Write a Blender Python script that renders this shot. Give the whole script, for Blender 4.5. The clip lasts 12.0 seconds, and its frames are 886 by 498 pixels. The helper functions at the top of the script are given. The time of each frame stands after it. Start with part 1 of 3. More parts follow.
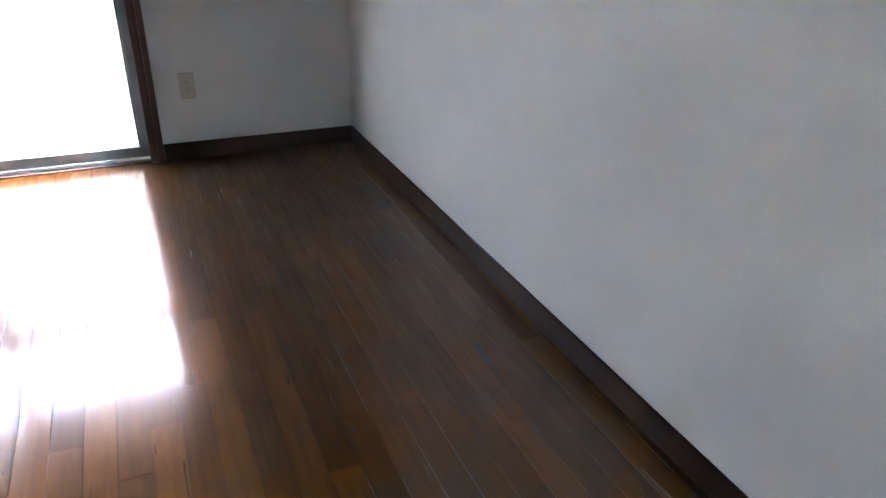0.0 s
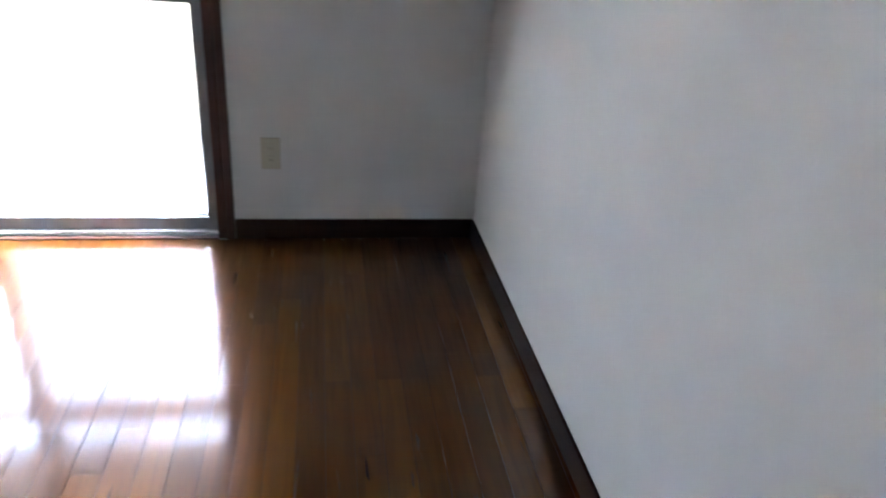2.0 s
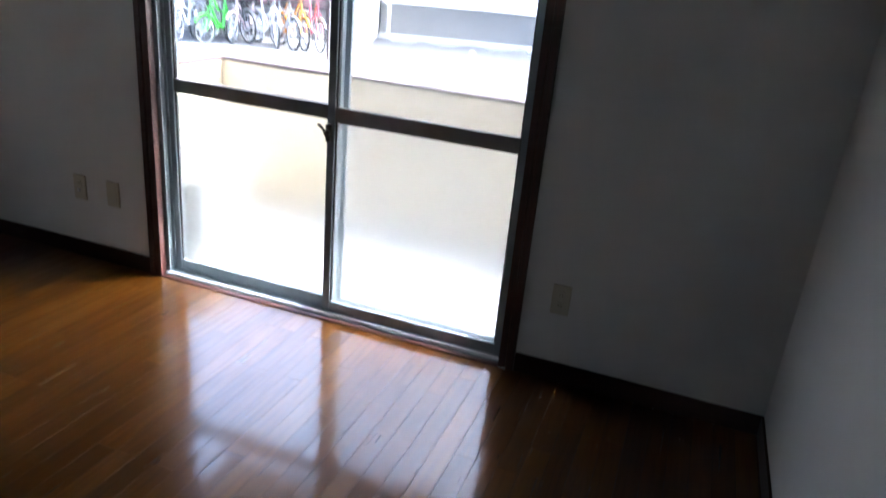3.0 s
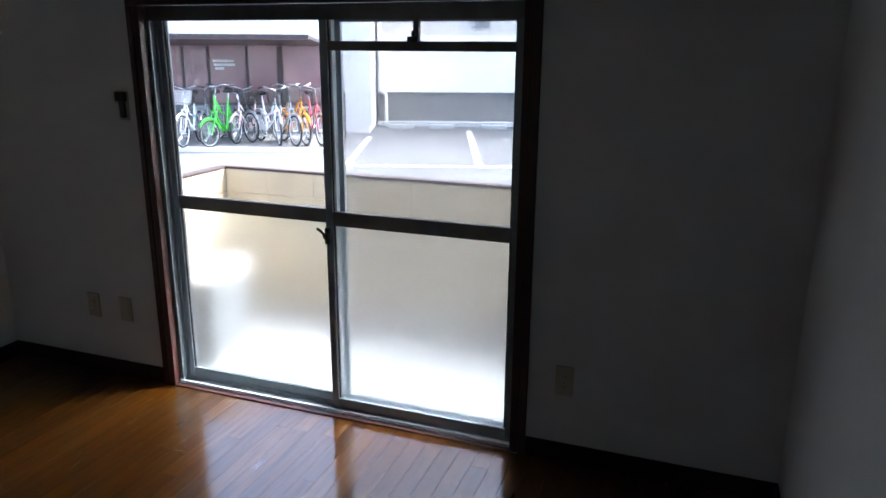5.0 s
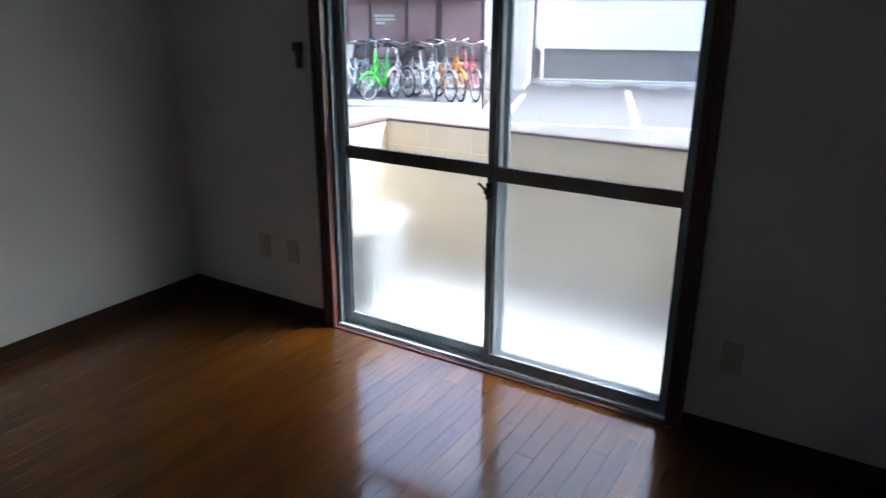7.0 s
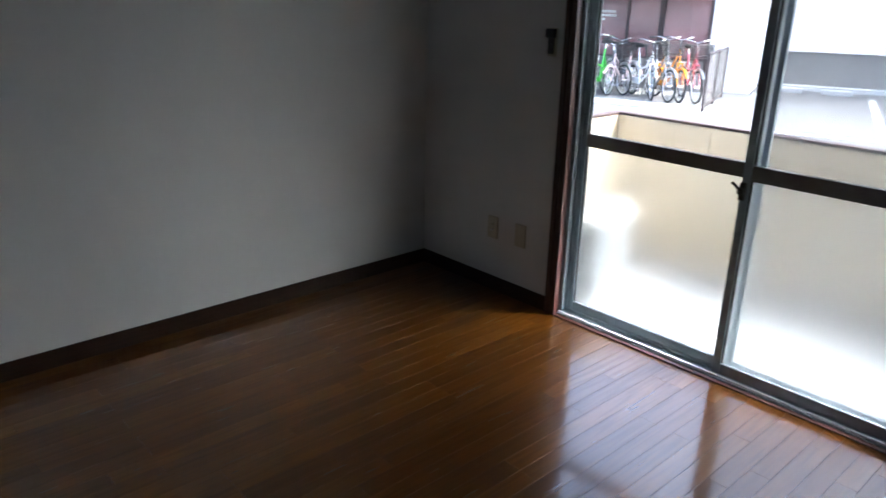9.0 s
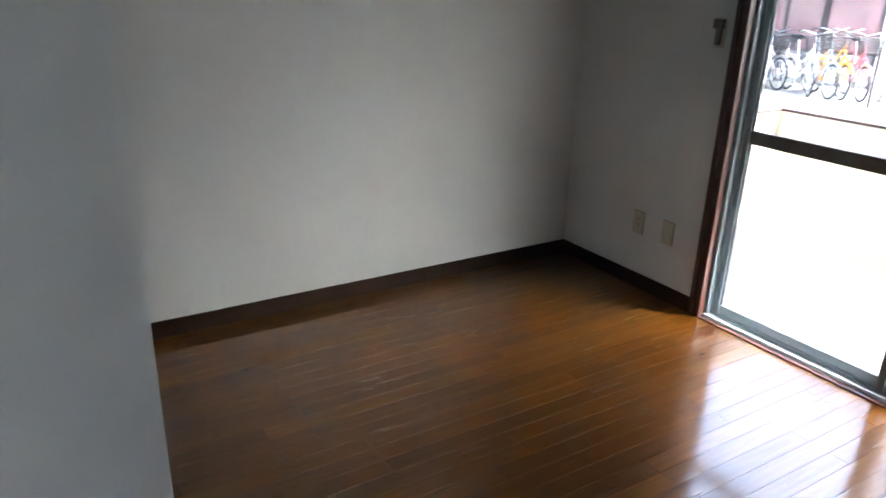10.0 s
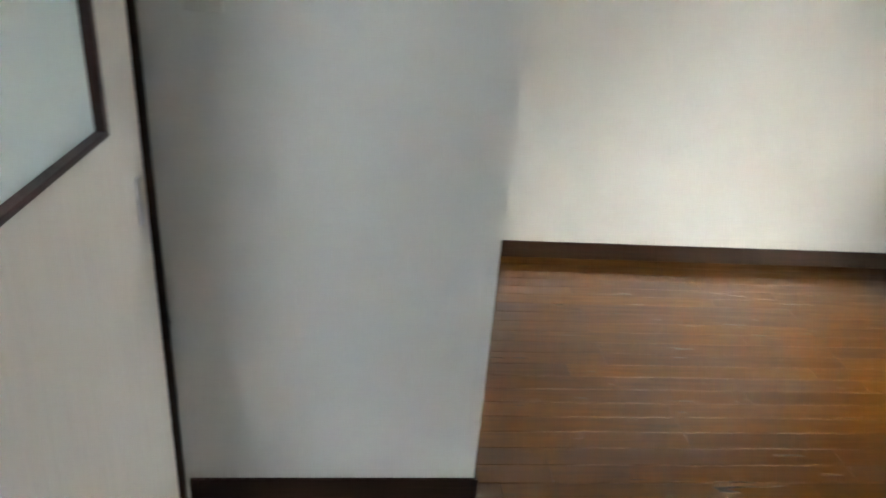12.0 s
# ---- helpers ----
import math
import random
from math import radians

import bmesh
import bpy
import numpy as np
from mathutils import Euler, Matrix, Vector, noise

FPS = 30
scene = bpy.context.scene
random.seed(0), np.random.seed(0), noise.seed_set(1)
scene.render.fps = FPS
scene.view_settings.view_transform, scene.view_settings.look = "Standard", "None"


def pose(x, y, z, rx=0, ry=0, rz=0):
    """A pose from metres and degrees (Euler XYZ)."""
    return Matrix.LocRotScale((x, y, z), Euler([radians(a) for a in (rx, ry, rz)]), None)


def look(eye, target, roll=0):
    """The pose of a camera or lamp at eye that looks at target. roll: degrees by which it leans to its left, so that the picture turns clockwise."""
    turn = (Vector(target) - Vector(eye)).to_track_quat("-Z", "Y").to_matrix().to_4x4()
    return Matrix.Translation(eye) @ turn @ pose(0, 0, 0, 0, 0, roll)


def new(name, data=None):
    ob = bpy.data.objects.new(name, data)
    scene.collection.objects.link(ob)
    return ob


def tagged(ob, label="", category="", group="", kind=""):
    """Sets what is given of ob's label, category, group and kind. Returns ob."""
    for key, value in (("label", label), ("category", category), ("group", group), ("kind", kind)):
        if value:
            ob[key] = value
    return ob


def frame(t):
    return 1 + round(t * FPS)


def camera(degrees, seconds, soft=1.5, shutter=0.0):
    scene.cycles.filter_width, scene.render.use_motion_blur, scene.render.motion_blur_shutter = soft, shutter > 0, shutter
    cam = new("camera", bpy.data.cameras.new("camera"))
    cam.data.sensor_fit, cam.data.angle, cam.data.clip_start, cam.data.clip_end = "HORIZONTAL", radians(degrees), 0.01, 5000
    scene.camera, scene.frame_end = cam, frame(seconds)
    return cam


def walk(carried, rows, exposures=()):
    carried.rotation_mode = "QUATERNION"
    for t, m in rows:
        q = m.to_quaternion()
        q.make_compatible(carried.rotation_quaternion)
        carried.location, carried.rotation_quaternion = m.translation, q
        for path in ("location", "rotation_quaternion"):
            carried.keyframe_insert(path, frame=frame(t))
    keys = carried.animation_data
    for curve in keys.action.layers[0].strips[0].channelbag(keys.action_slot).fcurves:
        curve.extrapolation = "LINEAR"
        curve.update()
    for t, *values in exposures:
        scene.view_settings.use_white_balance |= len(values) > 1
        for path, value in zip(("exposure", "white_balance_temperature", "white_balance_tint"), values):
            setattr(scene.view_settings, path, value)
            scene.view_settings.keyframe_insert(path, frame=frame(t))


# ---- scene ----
cam = camera(63.5, 12.0, soft=1.5, shutter=0.4)
PATH = [
    (0, (0.808, -3.484, 1.174), (1.526, -1.846, 0.278), 1.2),
    (0.5, (0.89, -3.239, 1.192), (1.627, -1.634, 0.254), 1.7),
    (1, (1.039, -2.995, 1.184), (1.653, -1.366, 0.201), 4.1),
    (1.5, (1.161, -2.76, 1.181), (1.624, -1.054, 0.247), 4.8),
    (2, (1.211, -2.546, 1.264), (1.543, -0.795, 0.357), 4.5),
    (2.5, (1.259, -2.387, 1.452), (1.072, -0.628, 0.52), 3.4),
    (3, (1.369, -2.463, 1.468), (0.777, -0.699, 0.733), 5.5),
    (3.5, (1.408, -2.501, 1.541), (0.777, -0.67, 1.043), 2.6),
    (3.7, (1.409, -2.515, 1.573), (0.762, -0.666, 1.172), 2.2),
    (5.5, (1.446, -2.499, 1.551), (0.793, -0.712, 0.938), -0.0),
    (6, (1.439, -2.47, 1.542), (0.769, -0.706, 0.877), 0.7),
    (6.5, (1.412, -2.457, 1.543), (0.597, -0.755, 0.881), 0.3),
    (7, (1.36, -2.497, 1.54), (0.362, -0.891, 0.891), 0.3),
    (8.8, (1.233, -2.599, 1.519), (-0.121, -1.289, 0.848), 1.1),
    (9, (1.216, -2.644, 1.497), (-0.174, -1.368, 0.832), 1.3),
    (9.5, (1.204, -2.716, 1.508), (-0.285, -1.573, 0.817), 1.5),
    (10, (1.168, -2.736, 1.502), (-0.414, -1.737, 0.795), 1.7),
    (10.5, (1.156, -2.762, 1.503), (-0.488, -1.893, 0.770), 1.8),
    (11, (1.169, -2.783, 1.515), (-0.518, -2.056, 0.726), 3.2),
    (11.5, (1.124, -2.835, 1.477), (-0.594, -2.28, 0.618), 3.6),
    (12, (1.108, -2.818, 1.408), (-0.692, -2.617, 0.56), 4.6),
]
EXPOSURES = [(0.0, 6.25, 5500, 6), (1.0, 6.75, 5500, 6), (2.0, 6.3, 5500, 6), (2.5, 5.45, 5450, 6), (3.0, 4.4, 5400, 5), (3.5, 3.6, 5400, 4), (3.7, 3.45, 5400, 4),
             (5.5, 3.45, 5400, 4), (6.5, 3.45, 5400, 4), (7.2, 3.45, 5400, 4), (8.8, 3.55, 5450, 3), (9.5, 4.3, 5600, 2), (10.5, 5.25, 5850, 1), (11.2, 5.65, 6050, 0), (12.0, 5.85, 6150, 0)]
walk(cam, [(t, look(eye, target, roll)) for t, eye, target, roll in PATH], EXPOSURES)

# ---- daylight ----
world = bpy.data.worlds.new("sky")
scene.world = world
world.use_nodes = True
wn = world.node_tree.nodes
sky = wn.new("ShaderNodeTexSky")
sky.sky_type, sky.sun_disc = "NISHITA", False
sky.sun_elevation, sky.sun_rotation = radians(47), radians(51)
sky.air_density, sky.dust_density, sky.ozone_density = 0.75, 7.0, 0.3
world.node_tree.links.new(sky.outputs[0], wn["Background"].inputs[0])
wn["Background"].inputs[1].default_value = 0.15
sun = new("sun", bpy.data.lights.new("sun", "SUN"))
sun.data.energy, sun.data.angle, sun.data.color = 1.1, radians(16), (1.0, 0.98, 0.95)
AZ, EL = radians(51), radians(47)   # a hazy sun over the end of the yard
sun.matrix_world = look((30 * math.sin(AZ) * math.cos(EL), 30 * math.cos(AZ) * math.cos(EL), 30 * math.sin(EL)), (0, 0, 0))

# ---- plan, in metres ----
XL, XR = -1.83, 1.806         # side walls
YB = -3.28                    # back wall with the sliding door
XP, YP = -0.315, -2.53        # corner of the boxed-in block
CEIL = 2.40
G = -0.30                     # ground outside
TURN = radians(20)            # the yard lies askew to the house


# ---- materials ----
def material(name, color, rough=0.5, metal=0.0, color2=None, scale=8.0, detail=4.0, stretch=(1, 1, 1), bump=0.0, bump_scale=60.0,
             coat=0.0, coat_rough=0.1, spec=0.5, per_object=0.0, rough2=None, relief=0.002):
    """A surface with colour and gloss that vary on two scales and fine relief."""
    m = bpy.data.materials.new(name)
    m.use_nodes = True
    n, l = m.node_tree.nodes, m.node_tree.links
    b = n["Principled BSDF"]
    b.inputs["Roughness"].default_value, b.inputs["Metallic"].default_value = rough, metal
    b.inputs["Coat Weight"].default_value, b.inputs["Coat Roughness"].default_value = coat, coat_rough
    b.inputs["Specular IOR Level"].default_value = spec
    co = n.new("ShaderNodeTexCoord")
    mp = n.new("ShaderNodeMapping")
    mp.inputs["Scale"].default_value = stretch
    l.new(co.outputs["Object"], mp.inputs["Vector"])
    big = n.new("ShaderNodeTexNoise")
    big.inputs["Scale"].default_value, big.inputs["Detail"].default_value = scale, detail
    l.new(mp.outputs[0], big.inputs["Vector"])
    mix = n.new("ShaderNodeMix")
    mix.data_type = "RGBA"
    mix.inputs["A"].default_value = (*color, 1)
    mix.inputs["B"].default_value = (*(color2 or [c * 0.85 for c in color]), 1)
    ramp = n.new("ShaderNodeMapRange")
    ramp.inputs["From Min"].default_value, ramp.inputs["From Max"].default_value = 0.35, 0.68
    l.new(big.outputs[0], ramp.inputs[0])
    l.new(ramp.outputs[0], mix.inputs["Factor"])
    out = mix.outputs["Result"]
    if per_object:
        info = n.new("ShaderNodeObjectInfo")
        hsv = n.new("ShaderNodeHueSaturation")
        vr = n.new("ShaderNodeMapRange")
        vr.inputs["To Min"].default_value, vr.inputs["To Max"].default_value = 1 - per_object, 1 + per_object
        l.new(info.outputs["Random"], vr.inputs[0])
        l.new(vr.outputs[0], hsv.inputs["Value"])
        l.new(out, hsv.inputs["Color"])
        out = hsv.outputs[0]
    l.new(out, b.inputs["Base Color"])
    if rough2 is not None:
        rr = n.new("ShaderNodeMapRange")
        rr.inputs["To Min"].default_value, rr.inputs["To Max"].default_value = rough, rough2
        l.new(big.outputs[0], rr.inputs[0])
        l.new(rr.outputs[0], b.inputs["Roughness"])
    if bump:
        fine = n.new("ShaderNodeTexNoise")
        fine.inputs["Scale"].default_value, fine.inputs["Detail"].default_value = bump_scale, 3
        l.new(mp.outputs[0], fine.inputs["Vector"])
        bp = n.new("ShaderNodeBump")
        bp.inputs["Strength"].default_value, bp.inputs["Distance"].default_value = bump, relief
        l.new(fine.outputs[0], bp.inputs["Height"])
        l.new(bp.outputs[0], b.inputs["Normal"])
    return m


def wood_floor():
    """Varnished brown strip flooring: tone by strip, long grain, glossy coat with slight unevenness."""
    m = bpy.data.materials.new("varnished_floor_wood")
    m.use_nodes = True
    n, l = m.node_tree.nodes, m.node_tree.links
    b = n["Principled BSDF"]
    info, co = n.new("ShaderNodeObjectInfo"), n.new("ShaderNodeTexCoord")
    add = n.new("ShaderNodeVectorMath")
    off = n.new("ShaderNodeVectorMath")
    off.operation = "SCALE"
    off.inputs[0].default_value = (13, 29, 5)
    l.new(info.outputs["Random"], off.inputs["Scale"])
    l.new(co.outputs["Object"], add.inputs[0])
    l.new(off.outputs[0], add.inputs[1])
    mp = n.new("ShaderNodeMapping")
    mp.inputs["Scale"].default_value = (26, 1.6, 26)
    l.new(add.outputs[0], mp.inputs[0])
    grain = n.new("ShaderNodeTexNoise")
    grain.inputs["Scale"].default_value, grain.inputs["Detail"].default_value = 2.2, 6
    grain.inputs["Distortion"].default_value = 0.6
    l.new(mp.outputs[0], grain.inputs["Vector"])
    tone = n.new("ShaderNodeValToRGB")
    e = tone.color_ramp.elements
    e[0].position, e[0].color = 0.0, (0.078, 0.0258, 0.0022, 1)
    e[1].position, e[1].color = 1.0, (0.128, 0.0465, 0.0040, 1)
    mid = e.new(0.55)
    mid.color = (0.099, 0.0342, 0.0029, 1)
    l.new(info.outputs["Random"], tone.inputs[0])
    dark = n.new("ShaderNodeMix")
    dark.data_type, dark.blend_type = "RGBA", "MULTIPLY"
    dark.inputs["B"].default_value = (0.80, 0.76, 0.70, 1)
    gr = n.new("ShaderNodeMapRange")
    gr.inputs["From Min"].default_value, gr.inputs["From Max"].default_value = 0.42, 0.72
    l.new(grain.outputs[0], gr.inputs[0])
    l.new(gr.outputs[0], dark.inputs["Factor"])
    l.new(tone.outputs[0], dark.inputs["A"])
    l.new(dark.outputs["Result"], b.inputs["Base Color"])
    b.inputs["Roughness"].default_value, b.inputs["Metallic"].default_value = 0.37, 0.72
    b.inputs["Specular IOR Level"].default_value = 0.03
    b.inputs["Coat Weight"].default_value, b.inputs["Coat Roughness"].default_value, b.inputs["Coat IOR"].default_value = 1.0, 0.12, 1.58
    sheen = n.new("ShaderNodeMapRange")
    sheen.inputs["From Min"].default_value, sheen.inputs["From Max"].default_value = 0.3, 0.7
    sheen.inputs["To Min"].default_value, sheen.inputs["To Max"].default_value = 0.27, 0.46
    l.new(grain.outputs[0], sheen.inputs[0])
    l.new(sheen.outputs[0], b.inputs["Roughness"])
    wave = n.new("ShaderNodeTexNoise")
    wave.inputs["Scale"].default_value = 9
    l.new(add.outputs[0], wave.inputs["Vector"])
    bp = n.new("ShaderNodeBump")
    bp.inputs["Strength"].default_value, bp.inputs["Distance"].default_value = 0.05, 0.004
    l.new(wave.outputs[0], bp.inputs["Height"])
    bg = n.new("ShaderNodeBump")
    bg.inputs["Strength"].default_value, bg.inputs["Distance"].default_value = 0.12, 0.0006
    l.new(grain.outputs[0], bg.inputs["Height"])
    l.new(bp.outputs[0], bg.inputs["Normal"])
    l.new(bg.outputs[0], b.inputs["Normal"])
    l.new(bp.outputs[0], b.inputs["Coat Normal"])
    return m


def glass(name, rough=0.0, color=(1, 1, 1), haze=0.0):
    m = bpy.data.materials.new(name)
    m.use_nodes = True
    n, l = m.node_tree.nodes, m.node_tree.links
    b = n["Principled BSDF"]
    b.inputs["Base Color"].default_value = (*color, 1)
    b.inputs["Roughness"].default_value, b.inputs["Transmission Weight"].default_value, b.inputs["IOR"].default_value = rough, 1.0 - haze, 1.45
    if rough:
        co, nz, bp = n.new("ShaderNodeTexCoord"), n.new("ShaderNodeTexNoise"), n.new("ShaderNodeBump")
        nz.inputs["Scale"].default_value = 260
        bp.inputs["Strength"].default_value, bp.inputs["Distance"].default_value = 0.1, 0.0005
        l.new(co.outputs["Object"], nz.inputs["Vector"])
        l.new(nz.outputs[0], bp.inputs["Height"])
        l.new(bp.outputs[0], b.inputs["Normal"])
    return m


def gauze():
    """Insect netting: mostly open, with a fine grey thread."""
    m = bpy.data.materials.new("grey_insect_netting")
    m.use_nodes = True
    n, l = m.node_tree.nodes, m.node_tree.links
    d, tr, mx = n.new("ShaderNodeBsdfDiffuse"), n.new("ShaderNodeBsdfTransparent"), n.new("ShaderNodeMixShader")
    d.inputs[0].default_value = (0.62, 0.62, 0.62, 1)
    mx.inputs[0].default_value = 0.26
    l.new(tr.outputs[0], mx.inputs[1])
    l.new(d.outputs[0], mx.inputs[2])
    l.new(mx.outputs[0], n["Material Output"].inputs[0])
    return m


PAPER = material("white_embossed_wallpaper", (0.56, 0.56, 0.538), 0.75, color2=(0.53, 0.53, 0.508), scale=3, bump=0.35, bump_scale=170)
PAINT = material("white_ceiling_paper", (0.60, 0.60, 0.58), 0.85, scale=3, color2=(0.57, 0.57, 0.55), bump=0.3, bump_scale=120)
FLOOR = wood_floor()
SUB = material("dark_floor_joint", (0.035, 0.017, 0.008), 0.7, scale=20)
SKIRT = material("dark_brown_skirting", (0.030, 0.0125, 0.0055), 0.55, color2=(0.020, 0.009, 0.0045), scale=3, stretch=(3, 3, 40), spec=0.2, bump=0.1, bump_scale=80)
CASING = material("reddish_brown_casing_wood", (0.060, 0.015, 0.010), 0.45, color2=(0.032, 0.009, 0.007), scale=4, stretch=(30, 30, 2), coat=0.25, coat_rough=0.2, bump=0.1)
ALU = material("dull_silver_aluminium", (0.24, 0.275, 0.30), 0.40, 0.3, color2=(0.20, 0.23, 0.255), scale=12, bump=0.05, bump_scale=300)
SILL = material("pale_anodised_sill", (0.78, 0.80, 0.82), 0.3, 0.1, color2=(0.70, 0.72, 0.74), scale=12)
ALU_DARK = material("bronze_grey_aluminium", (0.17, 0.16, 0.155), 0.48, 0.4, color2=(0.13, 0.125, 0.12), scale=12, bump=0.05, bump_scale=300)
RUBBER = material("black_gasket", (0.02, 0.02, 0.022), 0.7)
GLASS = glass("clear_window_glass")
FROST = glass("frosted_window_glass", 0.28, (0.96, 0.98, 0.99))
GAUZE = gauze()
PLASTIC = material("ivory_plastic_plate", (0.43, 0.40, 0.31), 0.45, color2=(0.40, 0.37, 0.28), scale=6)
WHITE = material("white_plastic_plate", (0.50, 0.50, 0.47), 0.45, color2=(0.47, 0.47, 0.44), scale=6)
GREY = material("dark_grey_plastic", (0.07, 0.068, 0.065), 0.5)
BLACK = material("black_plastic", (0.02, 0.02, 0.02), 0.45)
STEEL = material("bright_steel", (0.62, 0.62, 0.64), 0.28, 0.9, scale=30)
CHROME = material("dull_chrome", (0.36, 0.36, 0.37), 0.25, 0.9, scale=30)
DOOR = material("cream_door_laminate", (0.62, 0.59, 0.53), 0.45, color2=(0.59, 0.56, 0.50), scale=4, stretch=(20, 20, 1), bump=0.05)
DOORGLASS = glass("milky_door_glass", 0.5, (0.80, 0.90, 0.89), 0.75)
CREAM = material("cream_render", (0.50, 0.435, 0.33), 0.8, color2=(0.46, 0.40, 0.30), scale=2.5, bump=0.4, bump_scale=90)
CAP = material("brown_coping", (0.040, 0.018, 0.015), 0.6, color2=(0.030, 0.014, 0.012), scale=5, bump=0.2)
CEMENT = material("pale_cement", (0.52, 0.52, 0.50), 0.85, color2=(0.44, 0.44, 0.43), scale=3, bump=0.4, bump_scale=70)
CEMENT_DARK = material("mottled_dark_cement", (0.20, 0.195, 0.19), 0.85, color2=(0.14, 0.135, 0.13), scale=1.5, bump=0.3)
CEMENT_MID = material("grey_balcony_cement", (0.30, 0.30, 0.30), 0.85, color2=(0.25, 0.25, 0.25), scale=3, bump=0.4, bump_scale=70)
ASPHALT = material("worn_grey_asphalt", (0.125, 0.125, 0.13), 0.9, color2=(0.09, 0.09, 0.095), scale=0.8, detail=8, bump=0.5, bump_scale=50)
LINE = material("worn_white_road_paint", (0.78, 0.78, 0.77), 0.7, color2=(0.6, 0.6, 0.6), scale=7)
SIDING = material("white_metal_siding", (0.88, 0.86, 0.83), 0.5, color2=(0.84, 0.82, 0.79), scale=1.2)
SIDING_GREY = material("pale_grey_siding", (0.78, 0.76, 0.74), 0.55, color2=(0.73, 0.71, 0.69), scale=1.2)
PLINTH = material("dark_grey_plinth", (0.20, 0.19, 0.18), 0.8, color2=(0.16, 0.155, 0.15), scale=2.5, bump=0.3)
UPPER = material("beige_upper_wall", (0.60, 0.57, 0.53), 0.75, color2=(0.55, 0.52, 0.48), scale=2, bump=0.3)
SHELTER = material("dark_brown_shelter_frame", (0.055, 0.035, 0.035), 0.4, 0.2, color2=(0.04, 0.028, 0.028), scale=4)
SMOKE = material("smoky_brown_panel", (0.24, 0.13, 0.14), 0.10, color2=(0.17, 0.09, 0.10), scale=1.2, coat=1.0, coat_rough=0.03, bump=1.0, bump_scale=1.6, relief=0.05)
# box enamel in two tones: sunlit top and shaded sides put into the colour
LID_LIT = material("off_white_sunlit_lid_enamel", (0.72, 0.72, 0.69), 0.45, color2=(0.66, 0.66, 0.63), scale=5)
CASE_SHADED = material("dull_grey_shaded_unit_enamel", (0.15, 0.155, 0.16), 0.5, color2=(0.13, 0.135, 0.14), scale=5)
TYRE = material("black_tyre_rubber", (0.025, 0.025, 0.026), 0.8)


# ---- mesh helpers ----
def box(bm, x0, x1, y0, y1, z0, z1, bevel=0.0, m=None):
    made = bmesh.ops.create_cube(bm, size=1.0)["verts"]
    for v in made:
        v.co = Vector((x0 + (v.co.x + 0.5) * (x1 - x0), y0 + (v.co.y + 0.5) * (y1 - y0), z0 + (v.co.z + 0.5) * (z1 - z0)))
    if m is not None:
        for v in made:
            v.co = m @ v.co
    if bevel:
        edges = list({e for v in made for e in v.link_edges})
        bmesh.ops.bevel(bm, geom=edges, offset=bevel, segments=2, affect="EDGES", profile=0.6)


def tube(bm, a, b, r, r2=None, n=10):
    a, b = Vector(a), Vector(b)
    q = (b - a).to_track_quat("Z", "Y").to_matrix().to_4x4()
    bmesh.ops.create_cone(bm, cap_ends=True, segments=n, radius1=r, radius2=r if r2 is None else r2, depth=(b - a).length,
                          matrix=Matrix.Translation((a + b) / 2) @ q)


def bent(bm, points, r, n=8):
    """A round bar along points, with ball joints."""
    for a, b in zip(points, points[1:]):
        tube(bm, a, b, r, n=n)
    for p in points[1:-1]:
        bmesh.ops.create_icosphere(bm, subdivisions=1, radius=r * 1.03, matrix=Matrix.Translation(p))


def ring(bm, c, R, r, axis="y", n=28, k=8, arc=(0, 360), squash=1.0):
    """A torus or an arc of one, in the plane across axis."""
    a0, a1 = radians(arc[0]), radians(arc[1])
    full = arc[1] - arc[0] >= 360
    count = n if full else n + 1
    rows = []
    for i in range(count):
        a = a0 + (a1 - a0) * i / n
        row = []
        for j in range(k):
            b = 2 * math.pi * j / k
            d = R + r * math.cos(b)
            p = (d * math.cos(a), r * squash * math.sin(b), d * math.sin(a))
            if axis == "z":
                p = (p[0], p[2], p[1])
            row.append(bm.verts.new(Vector(c) + Vector(p)))
        rows.append(row)
    for i in range(n):
        p, q = rows[i], rows[(i + 1) % count]
        for j in range(k):
            bm.faces.new((p[j], p[(j + 1) % k], q[(j + 1) % k], q[j]))


def mesh(name, bm, mat, smooth=False):
    bmesh.ops.recalc_face_normals(bm, faces=bm.faces)
    me = bpy.data.meshes.new(name)
    bm.to_mesh(me)
    bm.free()
    me.materials.append(mat)
    if smooth:
        me.polygons.foreach_set("use_smooth", [True] * len(me.polygons))
        me.set_sharp_from_angle(angle=radians(40))
    return me


def part(name, bm, mat, parent, label="", smooth=False):
    ob = new(name, mesh(name, bm, mat, smooth))
    ob.parent = parent
    return tagged(ob, label)


def thing(name, label, category, m=None, kind="", group=""):
    ob = new(name)
    ob.empty_display_size = 0.1
    if m is not None:
        ob.matrix_world = m
    return tagged(ob, label, category, group, kind)


def solid(name, bm, mat, label, category, kind="", group="", smooth=False):
    return tagged(new(name, mesh(name, bm, mat, smooth)), label, category, group, kind)


def boxes(*rows, bevel=0.0):
    bm = bmesh.new()
    for r in rows:
        box(bm, *r, bevel=bevel)
    return bm


